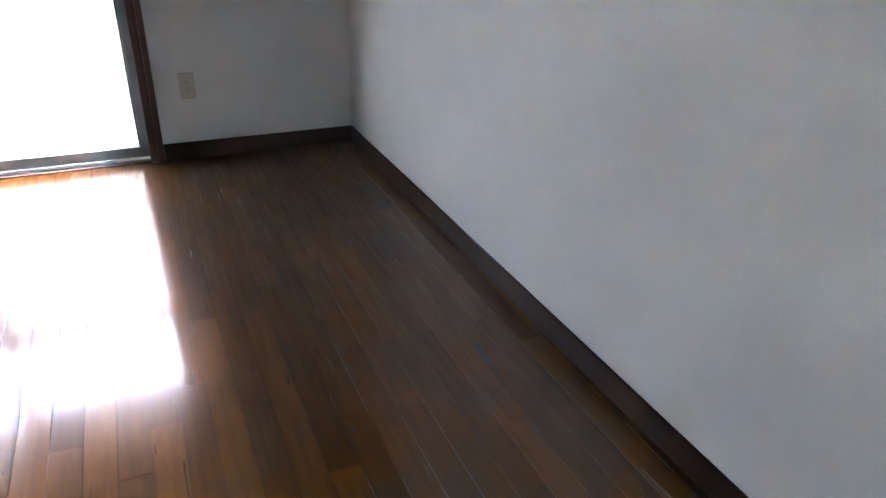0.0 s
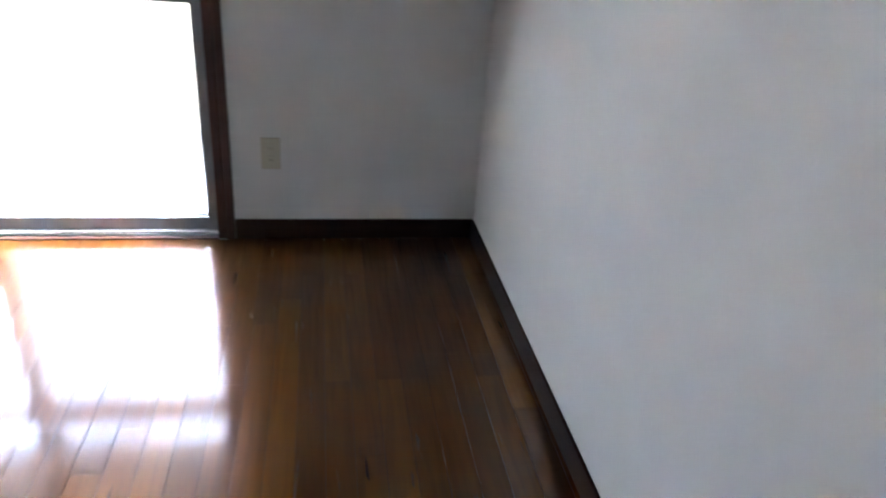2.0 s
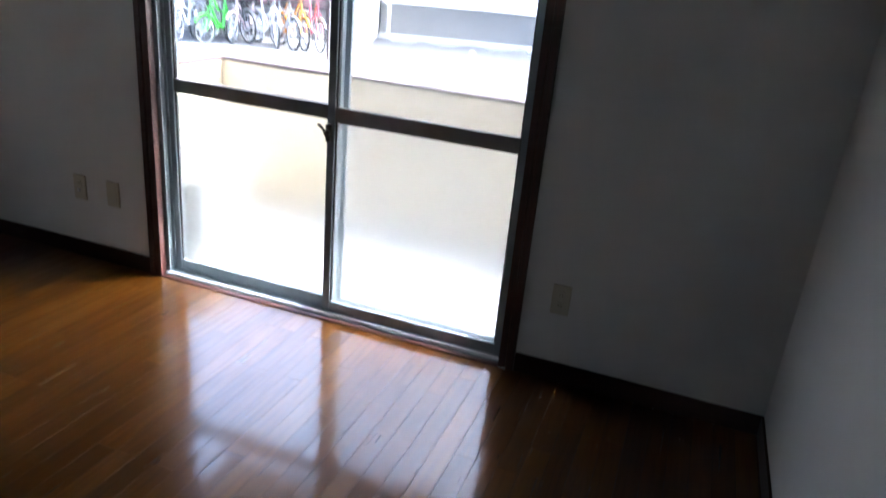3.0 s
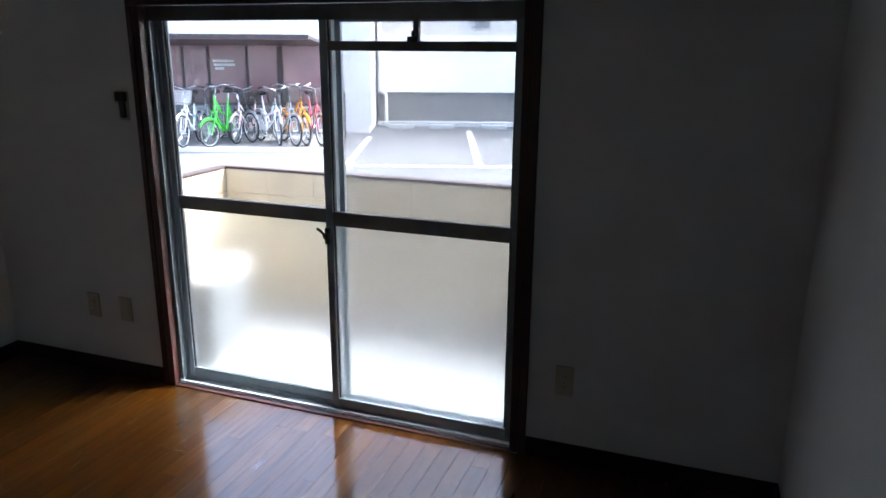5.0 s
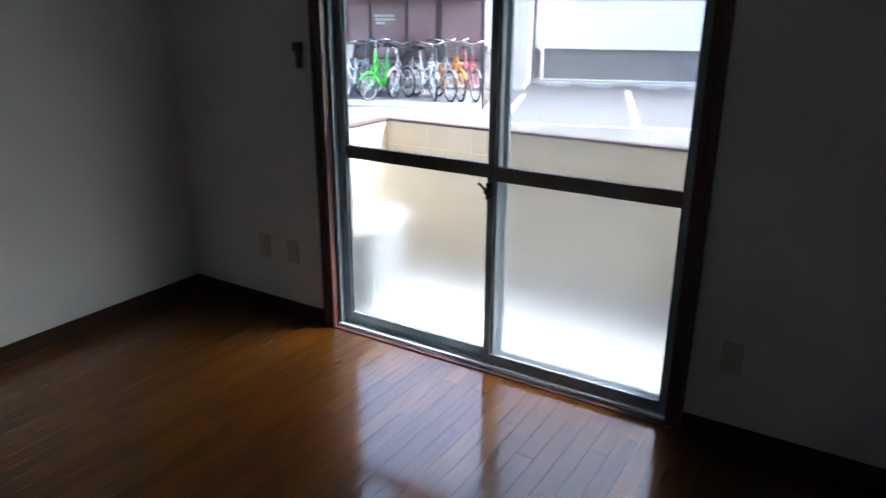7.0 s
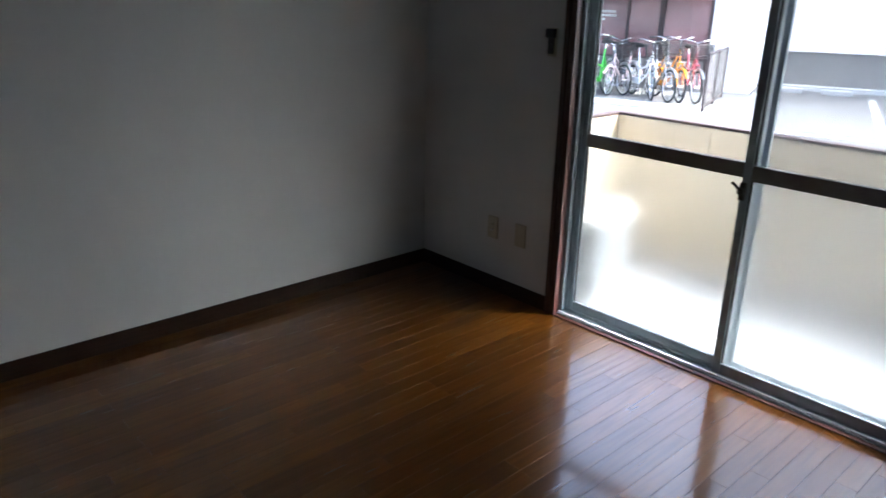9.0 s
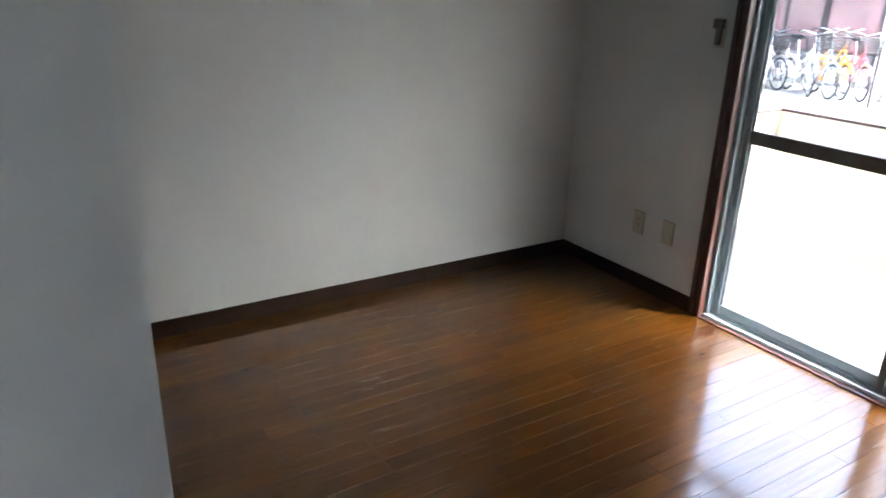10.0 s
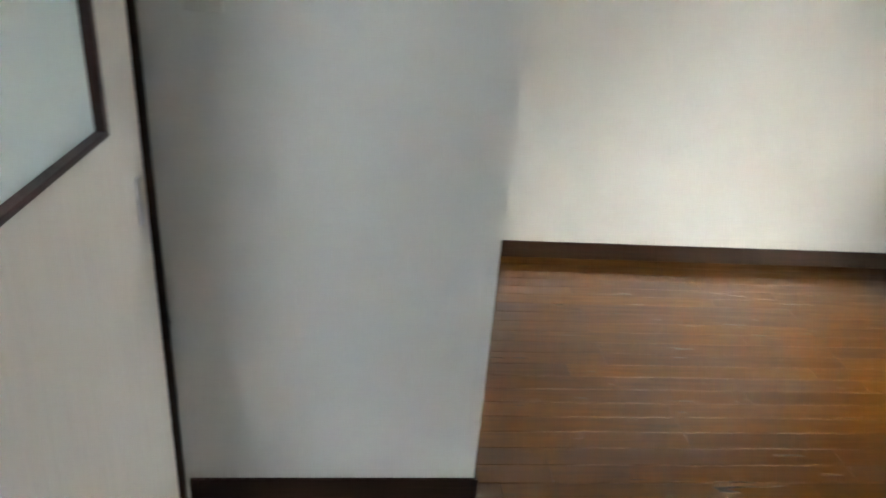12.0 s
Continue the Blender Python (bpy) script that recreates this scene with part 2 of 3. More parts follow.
# ---- the room ----
WX0, WX1, WZ = -0.85, 0.85, 1.76      # rough opening of the terrace window
solid("wall_north", boxes((XL - 0.15, WX0, 0, 0.16, -0.25, 2.6), (WX1, XR + 0.005, 0, 0.16, -0.25, 2.6), (WX0, WX1, 0, 0.16, WZ, 2.6),
                          (WX0, WX1, 0.0, 0.16, -0.25, -0.02)), PAPER, "white papered wall round the terrace window", "wall", "structure")
east = solid("wall_east", boxes((XR, XR + 0.15, -3.4, 0.05, -0.25, 2.6), (XR, XR + 0.15, -5.65, -3.9, -0.25, 2.6), (XR, XR + 0.15, -3.9, -3.4, -0.25, 0.8),
                         (XR, XR + 0.15, -3.9, -3.4, 2.1, 2.6)), PAPER, "plain white papered side wall", "wall", "structure")
solid("wall_west", boxes((XL - 0.15, XL, -3.43, 0.0, -0.25, 2.6)), PAPER, "white papered wall with soft window light", "wall", "structure")
solid("wall_closet", boxes((XL, XP, YB - 0.15, YP, 0, CEIL)), PAPER, "white papered boxed-in block beside the sliding door", "wall", "structure")
DX0, DX1, DZ = XP + 0.0, 1.46, 2.0
solid("wall_south", boxes((DX1 + 0.03, XR + 0.04, YB - 0.12, YB, 0, CEIL), (DX0, DX1 + 0.03, YB - 0.12, YB, DZ + 0.03, CEIL)), PAPER,
      "white papered wall above the sliding door", "wall", "structure")
solid("ceiling", boxes((XL - 0.15, XR + 0.15, -5.6, 0.16, CEIL, CEIL + 0.2)), PAINT, "plain white papered ceiling", "ceiling", "structure")
solid("wall_hall_west", boxes((-0.75, -0.6, -5.6, YB - 0.15, -0.25, CEIL)), PAPER, "plain white hall wall", "wall", "structure")
solid("wall_hall_south", boxes((-0.75, XR + 0.15, -5.75, -5.6, -0.25, 2.6)), PAPER, "plain white hall wall", "wall", "structure")

SKEW = Matrix.Translation((XR, 0, 0)) @ Matrix.Rotation(0.0065, 4, "Z") @ Matrix.Translation((-XR, 0, 0))   # the side wall is not quite square
east.matrix_world = SKEW
BB, BT = 0.080, 0.009
solid("baseboard_north_west", boxes((XL, -0.886, -BT, 0, 0, BB), bevel=0.002), SKIRT, "dark brown wooden skirting under the white wall", "skirting", "structure")
solid("baseboard_north_east", boxes((0.886, XR, -BT, 0, 0, BB), bevel=0.002), SKIRT, "dark brown wooden skirting under the white wall", "skirting", "structure")
base_east = solid("baseboard_east", boxes((XR - BT, XR, -5.6, -BT, 0, BB), bevel=0.002), SKIRT, "dark brown wooden skirting along the side wall", "skirting", "structure")
base_east.matrix_world = SKEW
solid("baseboard_west", boxes((XL, XL + BT, YP + BT, -BT, 0, BB), bevel=0.002), SKIRT, "dark brown wooden skirting along the side wall", "skirting", "structure")
solid("baseboard_closet", boxes((XP, XP + BT, YB + 0.03, YP + BT, 0, BB), (XL + BT, XP, YP, YP + BT, 0, BB), bevel=0.002), SKIRT,
      "dark brown wooden skirting round the boxed-in block", "skirting", "structure")

# ---- terrace window ----
win = thing("window_1", "two-leaf sliding terrace window of dull aluminium with frosted lower panes", "window", kind="structure")
for x0, x1 in ((-0.885, -0.822), (0.822, 0.885)):
    s = -1 if x0 < 0 else 1
    bm = bmesh.new()
    out = (x0, x0 + 0.026) if s < 0 else (x1 - 0.026, x1)
    box(bm, out[0], out[1], -0.014, 0.028, 0, 1.725, 0.003)
    mid = (x0 + 0.026, x0 + 0.034) if s < 0 else (x1 - 0.034, x1 - 0.026)
    box(bm, mid[0], mid[1], -0.006, 0.028, 0, 1.725)
    inn = (x0 + 0.034, x1) if s < 0 else (x0, x1 - 0.034)
    box(bm, inn[0], inn[1], -0.011, 0.028, 0, 1.725, 0.003)
    part("casing", bm, CASING, win, "reddish brown wooden casing")
part("casing", boxes((-0.885, 0.885, -0.014, 0.028, 1.725, 1.79), bevel=0.003), CASING, win, "reddish brown wooden casing")
part("threshold", boxes((-0.822, 0.822, -0.012, 0.012, -0.015, 0.006), bevel=0.002), CASING, win, "brown wooden threshold")
part("sill_track", boxes((-0.822, 0.822, 0.012, 0.15, -0.02, 0.010),  (-0.822, 0.822, 0.073, 0.077, 0.012, 0.024),
                         (-0.822, 0.822, 0.113, 0.117, 0.012, 0.024), (-0.822, 0.822, 0.144, 0.15, 0.012, 0.02)), ALU, win, "dull aluminium sill track")
part("sill_lip", boxes((-0.822, 0.822, 0.020, 0.033, 0.010, 0.019), bevel=0.002), SILL, win, "pale aluminium lip")
for s in (-1, 1):
    x0, x1 = sorted((s * 0.830, s * 0.820))
    part("frame_jamb", boxes((x0, x1, 0.03, 0.15, 0.012, 1.725), *[(min(s * 0.82, s * 0.806), max(s * 0.82, s * 0.806), y, y + 0.005, 0.012, 1.70) for y in (0.0305, 0.0725, 0.1125, 0.144)]),
         ALU, win)
part("frame_head", boxes((-0.82, 0.82, 0.03, 0.15, 1.69, 1.725), (-0.82, 0.82, 0.03, 0.035, 1.665, 1.69), (-0.82, 0.82, 0.072, 0.077, 1.672, 1.69)), ALU_DARK, win)


def sash(x0, x1, y0, vent, meet):
    """One leaf: stiles, rails, clear pane above and frosted pane below."""
    y1 = y0 + 0.03
    z0, z1 = 0.018, 1.70
    bm = bmesh.new()
    w0, w1 = x0 + 0.036, x1 - 0.032
    if meet == "left":
        w0 = x0 + 0.034
    else:
        w1 = x1 - 0.034
    box(bm, x0, w0, y0, y1, z0, z1, 0.003)
    box(bm, w1, x1, y0, y1, z0, z1, 0.003)
    leaf = part("sash", bm, ALU, win, "silver aluminium sash")
    part("bottom_rail", boxes((w0, w1, y0 + 0.002, y1 - 0.002, z0, z0 + 0.048), bevel=0.002), ALU, leaf)
    part("top_rail", boxes((w0, w1, y0 + 0.002, y1 - 0.002, z1 - 0.03, z1), bevel=0.002), ALU_DARK, leaf)
    part("middle_rail", boxes((w0, w1, y0 + 0.001, y1 - 0.001, 0.852, 0.912), bevel=0.003), ALU_DARK, leaf, "bronze grey middle rail")
    for a, b in ((w0, w0 + 0.006), (w1 - 0.006, w1)):
        part("gasket", boxes((a, b, y0 + 0.008, y1 - 0.008, z0 + 0.048, z1 - 0.03)), RUBBER, leaf)
    top = z1 - 0.03
    ym = (y0 + y1) / 2
    if vent:
        part("transom", boxes((w0, w1, y0 + 0.001, y1 - 0.001, 1.552, 1.588), bevel=0.002), ALU_DARK, leaf, "dark transom under the vent panes")
        xm = 0.40
        part("vent_stile", boxes((xm - 0.011, xm + 0.011, y0 + 0.004, y1 - 0.004, 1.588, top)), ALU_DARK, leaf)
        bm = boxes((xm - 0.03, xm + 0.012, y0 - 0.012, y0 + 0.004, 1.585, 1.605), bevel=0.003)
        tube(bm, (xm - 0.006, y0 - 0.010, 1.605), (xm - 0.006, y0 - 0.010, 1.625), 0.007)
        part("vent_latch", bm, BLACK, leaf, "small black vent latch")
        for a, b in ((w0, xm - 0.011), (xm + 0.011, w1)):
            p = part("pane", boxes((a, b, ym - 0.002, ym + 0.002, 1.588, top)), GLASS, leaf, "clear vent pane")
            p.visible_shadow = False
        top = 1.552
    p = part("pane", boxes((w0, w1, ym - 0.002, ym + 0.002, 0.912, top)), GLASS, leaf, "clear upper pane")
    p.visible_shadow = False
    p = part("pane", boxes((w0, w1, ym - 0.002, ym + 0.002, z0 + 0.048, 0.852)), FROST, leaf, "frosted lower pane")
    p.visible_shadow = False
    return leaf


inner = sash(-0.004, 0.818, 0.040, True, "left")
outer = sash(-0.816, 0.030, 0.080, False, "right")
bm = boxes((-0.002, 0.020, 0.022, 0.040, 0.775, 0.845), bevel=0.004)
tube(bm, (0.008, 0.012, 0.812), (0.008, 0.030, 0.812), 0.014, n=14)
bent(bm, [Vector((0.006, 0.014, 0.815)), Vector((-0.018, 0.012, 0.836)), Vector((-0.030, 0.012, 0.842))], 0.006)
part("crescent_lock", bm, BLACK, inner, "dark crescent lock", True)

net = thing("insect_screen", "grey insect screen in a thin aluminium frame", "screen")
part("frame", boxes((0.02, 0.046, 0.121, 0.139, 0.02, 1.69), (0.776, 0.802, 0.121, 0.139, 0.02, 1.69), (0.046, 0.776, 0.121, 0.139, 0.02, 0.05),
                    (0.046, 0.776, 0.121, 0.139, 1.66, 1.69), (0.046, 0.776, 0.121, 0.139, 0.868, 0.892)), ALU, net)
p = part("netting", boxes((0.046, 0.776, 0.129, 0.1295, 0.05, 1.66)), GAUZE, net)
p.visible_shadow = False

# small unseen hall window, added and placed to light the block beside the door
HX = XR + 0.04
hallwin = thing("added_hall_window", "unseen small frosted hall window added to light the block by the door", "window", kind="structure")
part("window_frame", boxes((HX + 0.04, HX + 0.10, -3.9, -3.87, 0.8, 2.1), (HX + 0.04, HX + 0.10, -3.43, -3.4, 0.8, 2.1), (HX + 0.04, HX + 0.10, -3.87, -3.43, 0.8, 0.83),
                           (HX + 0.04, HX + 0.10, -3.87, -3.43, 2.07, 2.1)), ALU, hallwin)
p = part("pane", boxes((HX + 0.068, HX + 0.072, -3.87, -3.43, 0.83, 2.07)), FROST, hallwin)
p.visible_shadow = False

# ---- sliding door in the back wall ----
frame_ob = thing("door_1", "cream two-leaf sliding door with milky glass, half open", "door", kind="structure")
part("jamb", boxes((DX0 + 0.001, DX0 + 0.016, YB - 0.09, YB + 0.019, 0, DZ), bevel=0.002), SKIRT, frame_ob, "dark brown wooden jamb")
part("jamb", boxes((DX1, DX1 + 0.03, YB - 0.125, YB + 0.01, 0, DZ), bevel=0.002), SKIRT, frame_ob, "dark brown wooden jamb")
part("lintel", boxes((DX0 + 0.001, DX1 + 0.03, YB - 0.125, YB + 0.012, DZ, DZ + 0.03), bevel=0.002), SKIRT, frame_ob, "dark brown lintel")


def leaf(x0, x1, y1):
    y0 = y1 - 0.030
    g0, g1, gz0, gz1 = x0 + 0.175, x1 - 0.175, 1.02, 1.86
    z0, z1 = 0.006, DZ - 0.004
    d = part("leaf", boxes((x0, g0, y0, y1, z0, z1), (g1, x1, y0, y1, z0, z1), (g0, g1, y0, y1, z0, gz0), (g0, g1, y0, y1, gz1, z1)), DOOR, frame_ob, "cream sliding leaf")
    w = 0.011
    part("bead", boxes((g0 - 0.004, g0 + w, y0 - 0.004, y1 + 0.006, gz0, gz1), (g1 - w, g1 + 0.004, y0 - 0.004, y1 + 0.006, gz0, gz1),
                       (g0 + w, g1 - w, y0 - 0.004, y1 + 0.006, gz0, gz0 + w), (g0 + w, g1 - w, y0 - 0.004, y1 + 0.006, gz1 - w, gz1), bevel=0.002), CASING, d, "reddish brown glazing bead")
    part("pane", boxes((g0 + w, g1 - w, (y0 + y1) / 2 - 0.002, (y0 + y1) / 2 + 0.002, gz0 + w, gz1 - w)), DOORGLASS, d, "milky pale green glass")
    part("pull", boxes((x0 + 0.035, x0 + 0.06, y1 - 0.002, y1 + 0.003, 0.80, 0.90), bevel=0.001), STEEL, d, "recessed metal pull")


leaf(DX0 + 0.016, 0.56, YB + 0.004)
leaf(DX0 + 0.046, 0.59, YB - 0.040)

# ---- small fixtures on the walls ----
def wall_plate(name, label, x, z, kind_of):
    """A plate 70 x 120 mm on the window wall."""
    o = thing(name, label, "socket", Matrix.Translation((x, 0, z)))
    part("plate", boxes((-0.035, 0.035, -0.009, 0, -0.06, 0.06), bevel=0.003), PLASTIC, o)
    if kind_of == "socket":
        for dz in (0.022, -0.022):
            part("outlet", boxes((-0.013, 0.013, -0.012, -0.009, dz - 0.016, dz + 0.016), bevel=0.001), PLASTIC, o)
            for dx in (-0.0055, 0.0055):
                part("slot", boxes((dx - 0.001, dx + 0.001, -0.0126, -0.0119, dz - 0.005, dz + 0.005)), BLACK, o)
    elif kind_of == "aerial":
        bm = bmesh.new()
        tube(bm, (0, -0.009, -0.012), (0, -0.020, -0.012), 0.006)
        part("aerial_plug", bm, STEEL, o)
        part("outlet", boxes((-0.013, 0.013, -0.012, -0.009, 0.004, 0.036), bevel=0.001), PLASTIC, o)
        for dx in (-0.0055, 0.0055):
            part("slot", boxes((dx - 0.001, dx + 0.001, -0.0126, -0.0119, 0.015, 0.025)), BLACK, o)
    else:
        part("cover", boxes((-0.022, 0.022, -0.011, -0.009, -0.045, 0.045), bevel=0.001), PLASTIC, o)
    return o


wall_plate("wall_socket", "ivory double socket plate on the white wall", 1.027, 0.345, "socket")
wall_plate("aerial_socket", "ivory socket plate with an aerial plug", -1.272, 0.352, "aerial")
wall_plate("blank_plate", "ivory blank cover plate beside the socket", -1.078, 0.352, "blank")

hold = thing("remote_holder", "small wall holder with a dark top beside the window", "holder", Matrix.Translation((-0.955, 0, 1.25)))
part("cradle", boxes((-0.026, 0.026, -0.005, 0, 0, 0.125), bevel=0.001), PLASTIC, hold)
bm = bmesh.new()
box(bm, -0.014, 0.014, -0.022, -0.005, 0.012, 0.082, 0.003)
for v in bm.verts:
    v.co.x *= 0.7 + 0.3 * v.co.z / 0.082
part("stem", bm, GREY, hold, "dark grey stem")
part("hook", boxes((-0.025, 0.022, -0.028, -0.005, 0.082, 0.122), bevel=0.004), BLACK, hold, "dark hook")

sw = thing("light_switch", "white light switch plate beside the sliding door", "switch", pose(XP, -3.14, 1.27, 0, 0, 90))
part("plate", boxes((-0.035, 0.035, -0.009, 0, -0.06, 0.06), bevel=0.003), WHITE, sw)
part("rocker", boxes((-0.020, 0.020, -0.013, -0.009, -0.045, 0.045), bevel=0.002), WHITE, sw)

# ---- balcony ----
PY, PX = 1.38, -1.49
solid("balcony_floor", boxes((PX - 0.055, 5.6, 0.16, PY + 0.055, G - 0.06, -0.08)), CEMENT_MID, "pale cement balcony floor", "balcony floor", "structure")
par = tagged(new("balcony_parapet", mesh("balcony_parapet", boxes((PX - 0.055, 5.6, PY + 0.008, PY + 0.055, -0.08, 0.798), (PX - 0.055, PX - 0.008, 0.16, PY + 0.008, -0.08, 0.798)), CEMENT)),
             "cream rendered balcony parapet with a brown coping", "parapet", kind="structure")
ROWS = ((-0.08, 0.28), (0.2816, 0.645), (0.6466, 0.795))
for i in range(21):
    a = PX + max(i * 0.334 - 0.02, 0)
    for z0, z1 in ROWS:
        part("panel", boxes((a + 0.0008, PX + (i + 1) * 0.334 - 0.0208, PY, PY + 0.012, z0, z1)), CREAM, par)
for i in range(3):
    a = PY - (i + 1) * 0.41
    for z0, z1 in ROWS:
        part("panel", boxes((PX - 0.012, PX, a + 0.0015, a + 0.4085, z0, z1)), CREAM, par)
part("coping", boxes((PX - 0.06, 5.6, PY - 0.005, PY + 0.06, 0.798, 0.814), (PX - 0.06, PX + 0.005, 0.16, PY - 0.005, 0.798, 0.814), bevel=0.003), CAP, par, "brown coping")

ac = thing("utility_box", "utility box, lid coloured as sunlit, casing as shaded, with dark pipe cover", "utility box", pose(-0.89, 0.50, -0.08))
# casing coloured darker than the lid to stand for shade under a lit top
part("casing", boxes((-0.10, 0.02, -0.13, 0.17, 0.05, 0.48), bevel=0.012), CASE_SHADED, ac)
part("lid", boxes((-0.108, 0.028, -0.138, 0.178, 0.48, 0.498), bevel=0.005), LID_LIT, ac)
for dy in (-0.08, 0.09):
    part("foot", boxes((-0.11, 0.03, dy - 0.025, dy + 0.025, 0, 0.05), bevel=0.004), CEMENT, ac)
bm = boxes((-0.115, -0.072, -0.175, -0.133, 0.0, 0.42), bevel=0.012)
part("pipe_cover", bm, TYRE, ac, "dark pipe cover", True)

# unseen slab added above the balcony; it cuts off high skylight and its reflection
solid("added_slab", boxes((PX - 0.12, 5.6, 0.16, 1.44, 2.34, 2.6), (PX - 0.12, 5.6, 1.44, 1.50, 2.31, 2.62)), CEMENT_MID, "unseen grey cement slab added above the balcony to cut off the sky", "balcony slab", "structure")
# the house goes on beside the room
solid("wall_neighbour", boxes((XR + 0.005, 5.6, 0.055, 0.16, -0.25, 2.6)), CREAM, "cream rendered outer wall beside the balcony", "wall", "structure")

# ---- yard, turned against the house ----
DROP = 0.06                   # the yard lies a little lower than the balcony's foot
YARD = Matrix.Translation((0, 0, -DROP)) @ Matrix.Rotation(TURN, 4, "Z")
g = bmesh.new()
bmesh.ops.create_grid(g, x_segments=24, y_segments=24, size=600, matrix=Matrix.Translation((0, 0, G - DROP)))
solid("ground", g, ASPHALT, "worn grey asphalt yard", "ground", "structure")


def in_yard(ob):
    ob.matrix_world = YARD @ ob.matrix_world
    return ob


for label, rows in (("worn white parking bay line", (-1.21, -1.09, 9.3, 13.3)), ("worn white parking bay line", (1.05, 1.18, 9.3, 14.6)),
                    ("worn white parking bay line", (3.35, 3.48, 9.3, 14.9)), ("worn white line across the bays", (-1.09, 8.0, 9.15, 9.27))):
    in_yard(solid("parking_line", boxes((*rows, G + 0.002, G + 0.006)), LINE, label, "road marking", group="parking bay lines", kind="structure"))


def wheel_stop(u, w):
    bm = bmesh.new()
    box(bm, u - w / 2, u + w / 2, 15.05, 15.2, G, G + 0.11, 0.02)
    in_yard(solid("wheel_stop", bm, CEMENT, "pale concrete wheel stop on the asphalt", "wheel stop", group="wheel stops"))


for u in (-0.55, 0.45, 1.75, 2.75):
    wheel_stop(u, 0.62)

# far buildings
far = in_yard(thing("office_building", "white sided building with a dark plinth and a drainpipe", "building"))
bm = boxes((-1.2, 30, 16.1, 24, 1.95, 9.6))
part("upper_wall", bm, UPPER, far, "beige upper wall")
part("plinth", boxes((-1.2, 30, 16.08, 24, G, 0.54)), PLINTH, far, "dark grey plinth")
bm = boxes((-1.2, 30, 16.0, 24, 0.54, 1.95))
part("siding", bm, SIDING, far, "white ribbed siding")
bm = bmesh.new()
for i in range(110):
    a = -1.15 + i * 0.15
    box(bm, a, a + 0.05, 15.985, 16.0, 0.56, 1.93)
part("siding_ribs", bm, SIDING, far)
part("kerb", boxes((-1.2, 16, 15.75, 16.08, G, G + 0.10), bevel=0.01), CEMENT, far)
w = part("window", boxes((1.28, 1.34, 16.06, 16.12, 2.2, 2.55), (1.6, 1.66, 16.06, 16.12, 2.2, 2.55), (1.34, 1.6, 16.06, 16.12, 2.5, 2.55), (1.28, 1.66, 16.02, 16.12, 2.15, 2.2)), ALU, far)
part("pane", boxes((1.34, 1.6, 16.085, 16.095, 2.2, 2.5)), PLINTH, w)
bm = bmesh.new()
bent(bm, [Vector((-1.12, 15.93, 9.5)), Vector((-1.12, 15.93, 0.60)), Vector((-0.98, 15.93, 0.48)), Vector((-0.98, 15.93, G + 0.05))], 0.045, 12)
part("drainpipe", bm, SIDING, far, "white drainpipe", True)

side = in_yard(thing("warehouse", "pale grey building with ribbed metal siding", "building"))
part("wall", boxes((-16, -1.25, 14.2, 24, G, 6.6)), SIDING, side)
bm = bmesh.new()
for i in range(90):
    a = -14.6 + i * 0.15
    box(bm, a, a + 0.06, 14.185, 14.2, G + 0.15, 6.6)
for i in range(12):
    a = 14.25 + i * 0.15
    box(bm, -1.25, -1.235, a, a + 0.06, G + 0.15, 6.6)
part("siding_ribs", bm, SIDING_GREY, side)
part("band", boxes((-16, -1.23, 14.17, 14.2, 0.62, 0.72)), SIDING, side, "white band")

# bicycle shelter
sh = in_yard(thing("bicycle_shelter", "dark brown bicycle shelter with smoky rear panels", "shelter"))
SL, SR, SF, SB = -9.6, -2.02, 11.05, 13.35
bm = bmesh.new()
box(bm, SL, SR, SF, SB, 0, 0.07, 0.01)
for v in bm.verts:
    v.co.z += 1.78 - (v.co.y - SF) / (SB - SF) * 0.13
part("roof", bm, SHELTER, sh, "dark flat roof sloping to the back")
part("gutter", boxes((SL, SR, SF - 0.05, SF, 1.76, 1.86), bevel=0.01), SHELTER, sh)
for u, w in ((-9.3, 0.03), (-7.6, 0.03), (-6.0, 0.03), (-5.18, 0.03), (-4.62, 0.03), (-3.78, 0.03), (-3.06, 0.065), (-2.08, 0.03)):
    part("post", boxes((u - w, u + w, SB - 0.16, SB - 0.10, G, 1.66), bevel=0.004), SHELTER, sh)
edges = [-9.3, -7.6, -6.0, -5.18, -4.62, -3.78, -3.06, -2.08]
for a, b in zip(edges, edges[1:]):
    part("panel", boxes((a + 0.03, b - 0.03, SB - 0.14, SB - 0.13, 0.44, 1.67)), SMOKE, sh, "glossy smoky brown panel")
    part("lower_panel", boxes((a + 0.03, b - 0.03, SB - 0.15, SB - 0.12, G + 0.05, 0.40)), PLINTH, sh, "grey lower panel")
part("rail", boxes((SL + 0.3, SR, SB - 0.16, SB - 0.11, 0.40, 0.44)), SHELTER, sh)
bm = bmesh.new()
for z, u0, u1 in ((1.31, -4.52, -4.02), (1.23, -4.50, -4.00), (1.15, -4.48, -4.28)):
    u = u0
    for w in (0.07, 0.045, 0.06, 0.05, 0.07, 0.055, 0.04, 0.06):
        if u + w <= u1:
            box(bm, u, u + w, SB - 0.146, SB - 0.143, z, z + 0.05)
        u += w + 0.012
part("lettering", bm, LINE, sh, "three short white lines of lettering")
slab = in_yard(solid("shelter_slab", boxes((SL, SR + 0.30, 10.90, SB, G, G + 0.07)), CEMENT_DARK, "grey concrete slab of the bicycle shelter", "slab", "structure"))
part("kerb", boxes((SL, SR + 0.31, 10.72, 10.90, G, G + 0.08), bevel=0.01), LINE, slab, "white painted kerb edge")
fen = in_yard(thing("mesh_fence", "grey wire mesh fence at the end of the shelter", "fence"))
